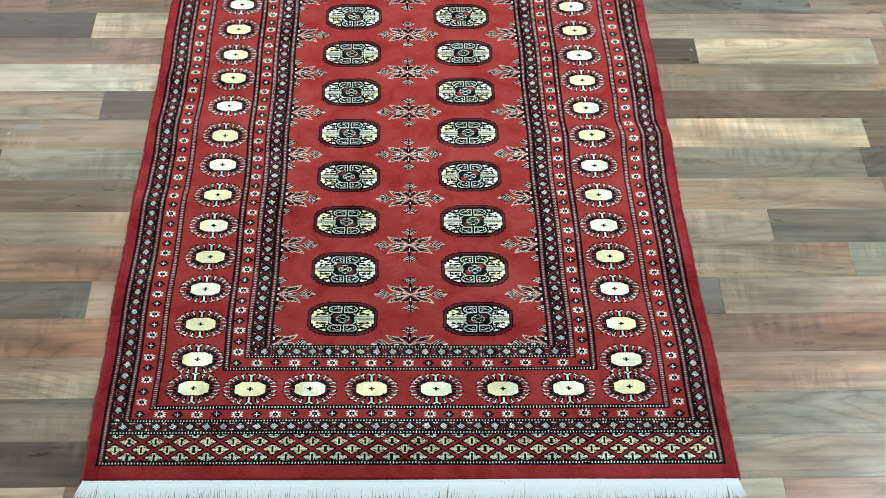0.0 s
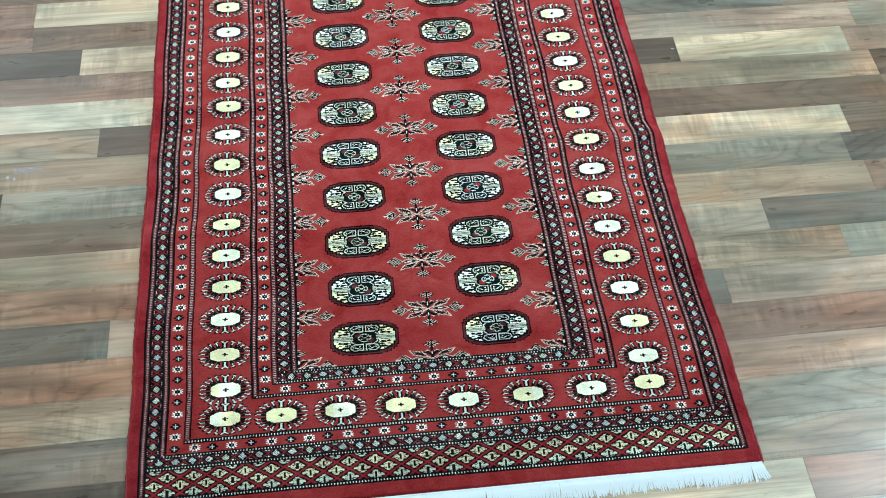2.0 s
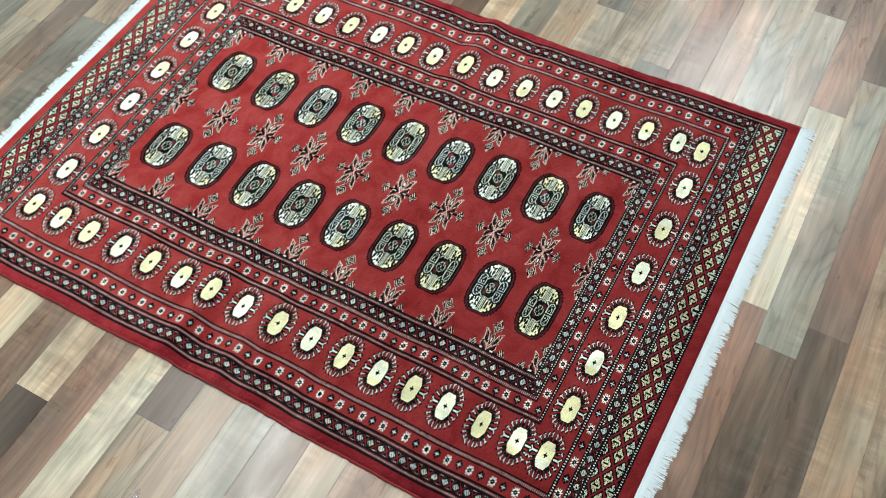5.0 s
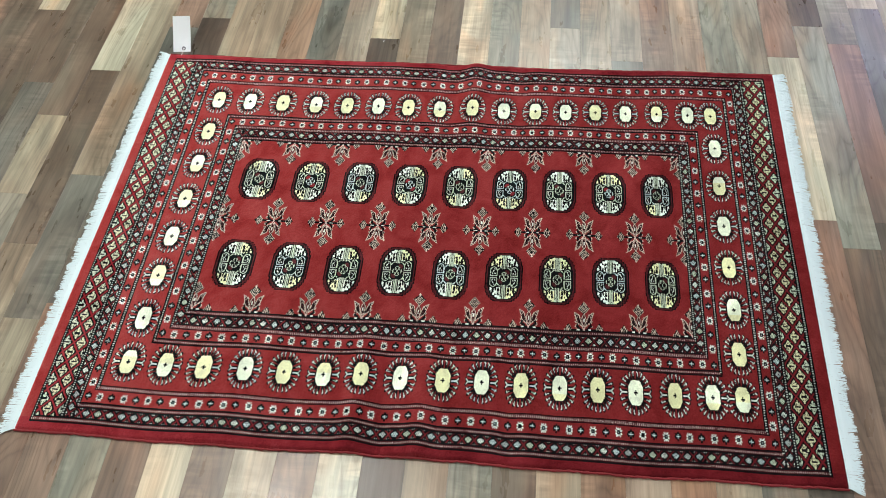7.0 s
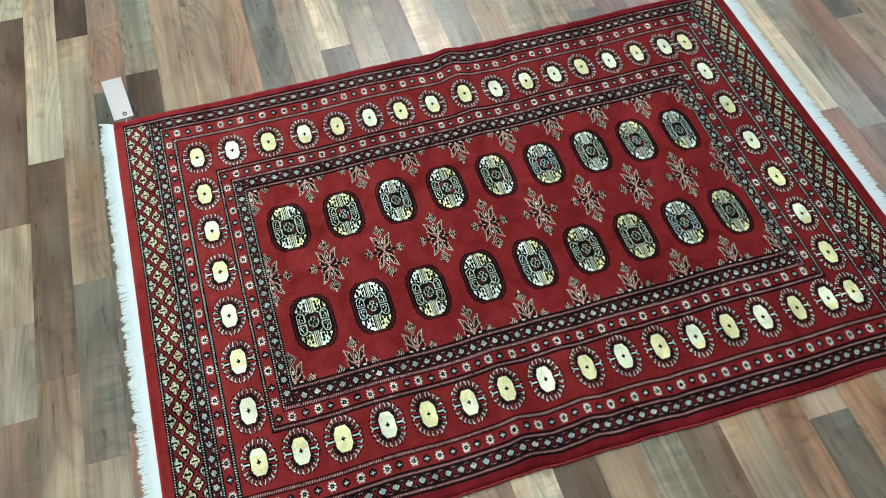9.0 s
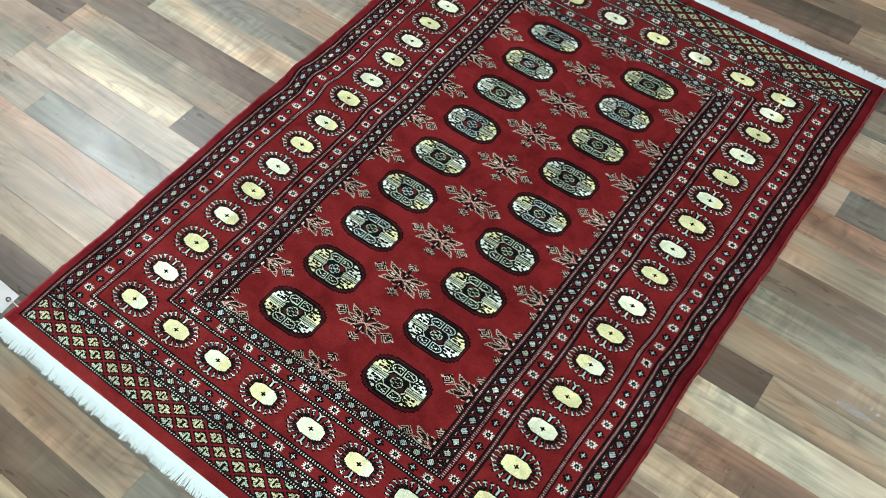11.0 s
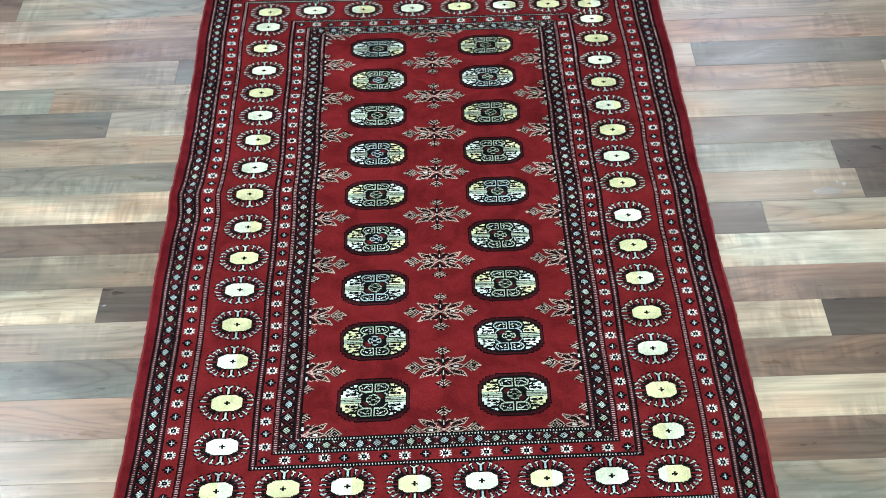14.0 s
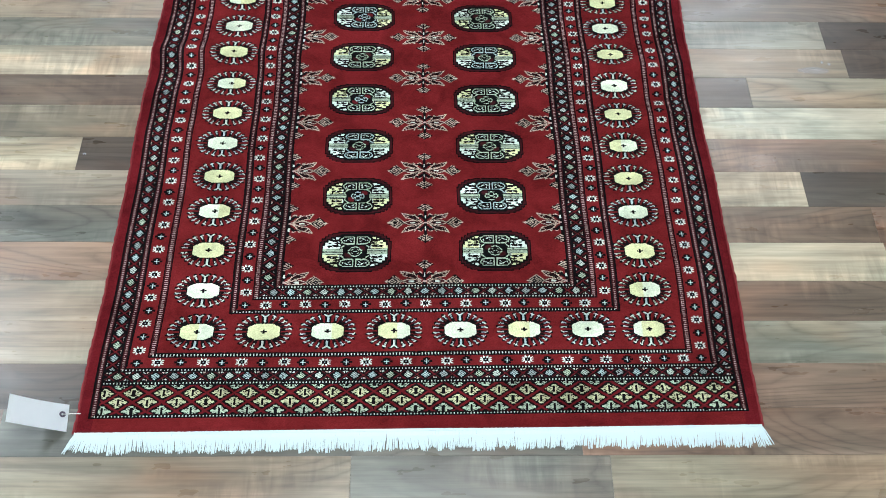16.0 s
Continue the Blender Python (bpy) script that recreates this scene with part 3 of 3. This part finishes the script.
# fringes: a woven cotton band at each end and knotted tassels
def tassel_mesh(rng):
    """A few twisted cotton threads that leave the band together."""
    bm = bmesh.new()
    for k in range(7):
        base, lean = (k - 3) * 0.00095 + rng.uniform(-0.0003, 0.0003), rng.uniform(-0.003, 0.003)
        length = rng.uniform(0.031, 0.036)
        drop = rng.uniform(0.0, 0.0016)
        line = [(Vector((base * 0.7, 0.0, 0.0046)), 0.0012), (Vector((base + lean * 0.15, length * 0.28, 0.0040 + drop)), 0.0012),
                (Vector((base + lean * 0.5 + rng.uniform(-0.001, 0.001), length * 0.65, 0.0022 + drop)), 0.0011), (Vector((base + lean, length, 0.0011)), 0.0007)]
        ring = []
        for p, r in line:
            ring.append([bm.verts.new(p + Vector((r * math.cos(a), 0, r * math.sin(a)))) for a in (0.5, 2.6, 4.7)])
        for a, b in zip(ring, ring[1:]):
            for i in range(3):
                bm.faces.new((a[i], a[(i + 1) % 3], b[(i + 1) % 3], b[i]))
        bm.faces.new(ring[-1])
    bmesh.ops.recalc_face_normals(bm, faces=bm.faces)
    me = bpy.data.meshes.new("tassel")
    bm.to_mesh(me)
    bm.free()
    me.materials.append(COTTON)
    return me


rng = random.Random(11)
TASSELS = [tassel_mesh(rng) for _ in range(14)]
for s in (-1, 1):
    fringe = tagged(new("fringe"), "white knotted cotton fringe along the short end")
    fringe.parent = rug
    v = s * NY / 2 * KY
    bm = bmesh.new()
    before = None
    for k in range(121):
        u = (k / 120 - 0.5) * NX * KX
        x, y, z = lay(np.array(u), np.array(v))
        ruffle = 0.0012 * math.sin(k * 2.1) + 0.0008 * math.sin(k * 5.3)
        now = [bm.verts.new((float(x), float(y) + s * d, h)) for d, h in ((-0.004, 0.0012), (-0.002, 0.0058), (0.002, 0.0054), (0.0055 + ruffle, 0.0034), (0.006 + ruffle, 0.0008))]
        if before:
            for a in range(4):
                bm.faces.new((before[a], now[a], now[a + 1], before[a + 1]))
        before = now
    bmesh.ops.recalc_face_normals(bm, faces=bm.faces)
    part("band", bm, COTTON, fringe, "woven cotton band")
    lean = 0.0
    for k in range(200):
        u = ((k + 0.5) / 200 - 0.5) * NX * KX
        x, y, z = lay(np.array(u), np.array(v))
        lean = 0.9 * lean + rng.uniform(-4.5, 4.5)
        spread = 26 * smoothstep(0.60, 0.645, abs(u)) * (1 if u > 0 else -1)
        ob = new("tassel", rng.choice(TASSELS))
        ob.parent = fringe
        ob.matrix_basis = pose(float(x), float(y) + s * 0.003, 0.0002, 0, 0, (0 if s > 0 else 180) + lean - s * spread) @ Matrix.Diagonal((rng.uniform(0.85, 1.2), rng.uniform(0.86, 1.12), 1, 1))

# ---- price tag beside the rug's corner ----
tag = tagged(new("hang_tag"), "blank white paper hang tag lying by the rug's corner", "tag")
tag.location = (0.664, 0.918, 0)
tag.rotation_euler = (0, 0, radians(5.0))
TAG_W, TAG_L = 0.054, 0.111


def on_tag(a, b, lift=0.0):
    """A place on the sheet: a along it, away from the rug and upwards, b across it. The sheet leans up and bows a little."""
    s = a / TAG_L
    x = 0.083 * s + 0.002 * math.sin(math.pi * s)
    z = 0.0015 + 0.073 * s - 0.002 * math.sin(math.pi * s) + 0.004 * (b / TAG_W) * math.sin(math.pi * s)
    return Vector((x - 0.7 * lift, b, z + 0.7 * lift))


bm = bmesh.new()
cols, rows_ = 14, 6
grid = [[bm.verts.new(on_tag(TAG_L * i / cols, TAG_W * (j / rows_ - 0.5))) for i in range(cols + 1)] for j in range(rows_ + 1)]
for j in range(rows_):
    for i in range(cols):
        bm.faces.new((grid[j][i], grid[j][i + 1], grid[j + 1][i + 1], grid[j + 1][i]))
bmesh.ops.solidify(bm, geom=bm.faces[:], thickness=0.0004)
part("paper", bm, PAPER, tag)
bm = bmesh.new()
inner_, outer_ = [], []
for k in range(20):
    t = 2 * math.pi * k / 20
    for ring, r in ((inner_, 0.0022), (outer_, 0.0060)):
        ring.append(bm.verts.new(on_tag(0.011 + r * math.cos(t), -0.006 + r * math.sin(t), 0.0008)))
for k in range(20):
    bm.faces.new((inner_[k], outer_[k], outer_[(k + 1) % 20], inner_[(k + 1) % 20]))
bmesh.ops.solidify(bm, geom=bm.faces[:], thickness=0.0006)
part("eyelet", bm, EYELET, tag, "round purple-grey eyelet")
part("string", cord([on_tag(0.011, -0.006, 0.002), on_tag(0.004, -0.006, 0.005), (-0.008, -0.006, 0.008), (-0.018, -0.005, 0.0085), (-0.026, -0.004, 0.008)], 0.0009), STRING, tag, "white cotton string")

# ---- shiny smear and glints on the boards beside the rug, as pale shapes ----
# see-through pale blue that stands for bright glints on the boards
def pale_glint():
    n = Nodes("pale_glint")
    return n.set(Base_Color=rgb(0.80, 0.86, 0.95), Roughness=0.05, Alpha=0.22)


# the smear's bluish reflection, put into a thin pale colour
def pale_sheen():
    n = Nodes("pale_sheen")
    return n.set(Base_Color=rgb(0.70, 0.78, 0.92), Roughness=0.10, Alpha=0.12)


PALE_GLINT, PALE_SHEEN = pale_glint(), pale_sheen()


def low_dome(name, x, y, long, wide, high, turn, label, seed, material):
    """A low dome with an uneven rim."""
    r = random.Random(seed)
    bm = bmesh.new()
    n, rings = 22, []
    wave = [1 + 0.22 * math.sin(2 * a + seed) * r.uniform(0.4, 1) + r.uniform(-0.08, 0.08) for a in [2 * math.pi * k / n for k in range(n)]]
    for f, h in ((1.0, 0.0), (0.93, 0.55), (0.6, 0.92)):
        rings.append([bm.verts.new((long / 2 * f * wave[k] * math.cos(2 * math.pi * k / n), wide / 2 * f * wave[k] * math.sin(2 * math.pi * k / n), 0.0002 + high * h)) for k in range(n)])
    top = bm.verts.new((0, 0, 0.0002 + high))
    for a, b in zip(rings, rings[1:]):
        for k in range(n):
            bm.faces.new((a[k], a[(k + 1) % n], b[(k + 1) % n], b[k]))
    for k in range(n):
        bm.faces.new((rings[-1][k], rings[-1][(k + 1) % n], top))
    bm.faces.new(rings[0][::-1])
    for f in bm.faces:
        f.smooth = True
    ob = part(name, bm, material, None)
    ob.location, ob.rotation_euler = (x, y, 0), (0, 0, radians(turn))
    tagged(ob, label, "water drop", "water drops")


low_dome("shiny_smear", -0.973 + 0.03, 0.021 + 0.016, 0.075, 0.022, 0.0006, 4, "thin shiny smear on the brown laminate boards, its bluish sheen coloured in", 3, PALE_SHEEN)
low_dome("glint_bead", -0.973 - 0.012, 0.021 - 0.004, 0.011, 0.008, 0.0018, 30, "small pale dome standing for a glint on the laminate", 5, PALE_GLINT)
low_dome("glint_bead", -0.973 + 0.004, 0.021 - 0.010, 0.009, 0.007, 0.0016, 80, "tiny pale dome standing for a glint beside the smear", 8, PALE_GLINT)
low_dome("glint_bead", 0.754, 0.296, 0.008, 0.006, 0.0014, 10, "single tiny pale dome standing for a glint near the rug", 9, PALE_GLINT)

# ---- laminate floor: two-strip boards, every strip a piece of its own ----
PITCH, TOP = 0.0931, 0.899
floor = part("floor", box(bmesh.new(), (-ROOM_X, -ROOM_Y, -0.05), (ROOM_X, ROOM_Y, -0.0035)), UNDERLAY, None)
tagged(floor, "wood laminate floor of mixed brown and grey strips", "floor", kind="structure")

# rows from north to south; in each, from west to east, where a strip begins and its tone
LAYOUT = {
    -6: "-1.9B -1.1T -.3D .35B .853L 1.6D", -5: "-1.7R -.9B -.2S .5B 1.0R 1.7T", -4: "-1.3B -.65R -.205G .05T .36B 1.204L",
    -3: "-1.5D -.75T -.12B .566L 1.35B", -2: "-1.6P -1.0T -.35S .13T 1.058D 1.7B", -1: "-1.7B -1.2R -.3S .788R 1.5T",
    0: "-1.9T -1.3R -.2D .84G 1.3T", 1: "-1.35G -.1T 1.2B", 2: "-1.8P -1.2R .0T 1.1T 1.6D", 3: "-1.5R -.985L .1O 1.3T",
    4: "-1.6R -.98B .05S 1.115P 1.7B", 5: "-1.5D -.845L .1P 1.3G", 6: "-1.9T -1.3R .2D .767L 1.25P", 7: "-1.6W -.2T 1.3B",
    8: "-1.6T -.775D .0B 1.3B", 9: "-1.7D -1.025T -.3L 1.151B", 10: "-1.5D -.99G .2G 1.12S", 11: "-1.4B .0T 1.15R 1.6G",
    12: "-1.9S -1.4T .1G .85S 1.5B", 13: "-1.2O .1T 1.02G 1.7T", 14: "-1.5S -.706P -.1S .70P 1.4B", 15: "-1.3O .0R 1.5R",
    # rows 17 and 18: G from the middle eastward is dark grey lightened for floor glare
    16: "-1.3T .1P 1.5B", 17: "-1.2S .1G 1.2B", 18: "-1.3D .0G 1.1B", 19: "-1.3L -.675R .1L .746R 1.4B",
    20: "-1.2T -.5B .01G .9B", 21: "-.9B .1R .818G 1.5D", 22: "-1.3D -.6T .425S 1.0L",
}
pick = random.Random(21)


def strip(x0, x1, y0, y1, tone):
    gap = 0.0002
    w, d = (x1 - x0) / 2 - gap, (y1 - y0) / 2 - gap
    b = 0.0003
    bm = bmesh.new()
    lo = [bm.verts.new((sx * w, sy * d, -0.004)) for sx, sy in ((-1, -1), (1, -1), (1, 1), (-1, 1))]
    mid = [bm.verts.new((sx * w, sy * d, -b * 0.6)) for sx, sy in ((-1, -1), (1, -1), (1, 1), (-1, 1))]
    hi = [bm.verts.new((sx * (w - b), sy * (d - b), 0.0)) for sx, sy in ((-1, -1), (1, -1), (1, 1), (-1, 1))]
    for a, c in ((lo, mid), (mid, hi)):
        for i in range(4):
            bm.faces.new((a[i], a[(i + 1) % 4], c[(i + 1) % 4], c[i]))
    bm.faces.new(hi)
    ob = part("strip", bm, WOOD[tone], floor)
    ob.location = ((x0 + x1) / 2, (y0 + y1) / 2, 0)


far_boards = []
for k in range(-50, 71):
    north = TOP - PITCH * k
    if north > ROOM_Y or north - PITCH < -ROOM_Y:
        continue
    cuts = []
    if k in LAYOUT:
        for word in LAYOUT[k].split():
            cuts.append((float(word[:-1]), word[-1]))
    x = cuts[0][0] if cuts else -2.0 + pick.uniform(0, 0.5)
    near = -16 <= k <= 32
    if not cuts:
        while x < 2.3:
            cuts.append((x, pick.choice("DSBBRTGPLOTG")))
            x += pick.uniform(0.42, 0.95)
    while cuts[0][0] > -ROOM_X:
        cuts.insert(0, (max(cuts[0][0] - pick.uniform(0.5, 1.0), -ROOM_X), pick.choice("DSBBRTGPLOTG")))
    while cuts[-1][0] < ROOM_X - 1.1:
        cuts.append((cuts[-1][0] + pick.uniform(0.5, 1.0), pick.choice("DSBBRTGPLOTG")))
    ends = [c[0] for c in cuts[1:]] + [ROOM_X]
    for (x0, tone), x1 in zip(cuts, ends):
        if near and x1 > -1.9 and x0 < 1.9:
            strip(x0, x1, north - PITCH, north, tone)
        else:
            far_boards.append((x0, x1, north - PITCH, north, tone))

bm = bmesh.new()
for x0, x1, y0, y1, tone in far_boards:
    corner = [bm.verts.new(p) for p in ((x0, y0, 0), (x1 - 0.0007, y0, 0), (x1 - 0.0007, y1 - 0.0007, 0), (x0, y1 - 0.0007, 0))]
    face = bm.faces.new(corner)
    face.material_index = list(WOOD).index(tone)
rest = part("far_strips", bm, None, floor)
for tone in WOOD:
    rest.data.materials.append(WOOD[tone])
tagged(rest, "further laminate strips of the same floor", kind="stuff")
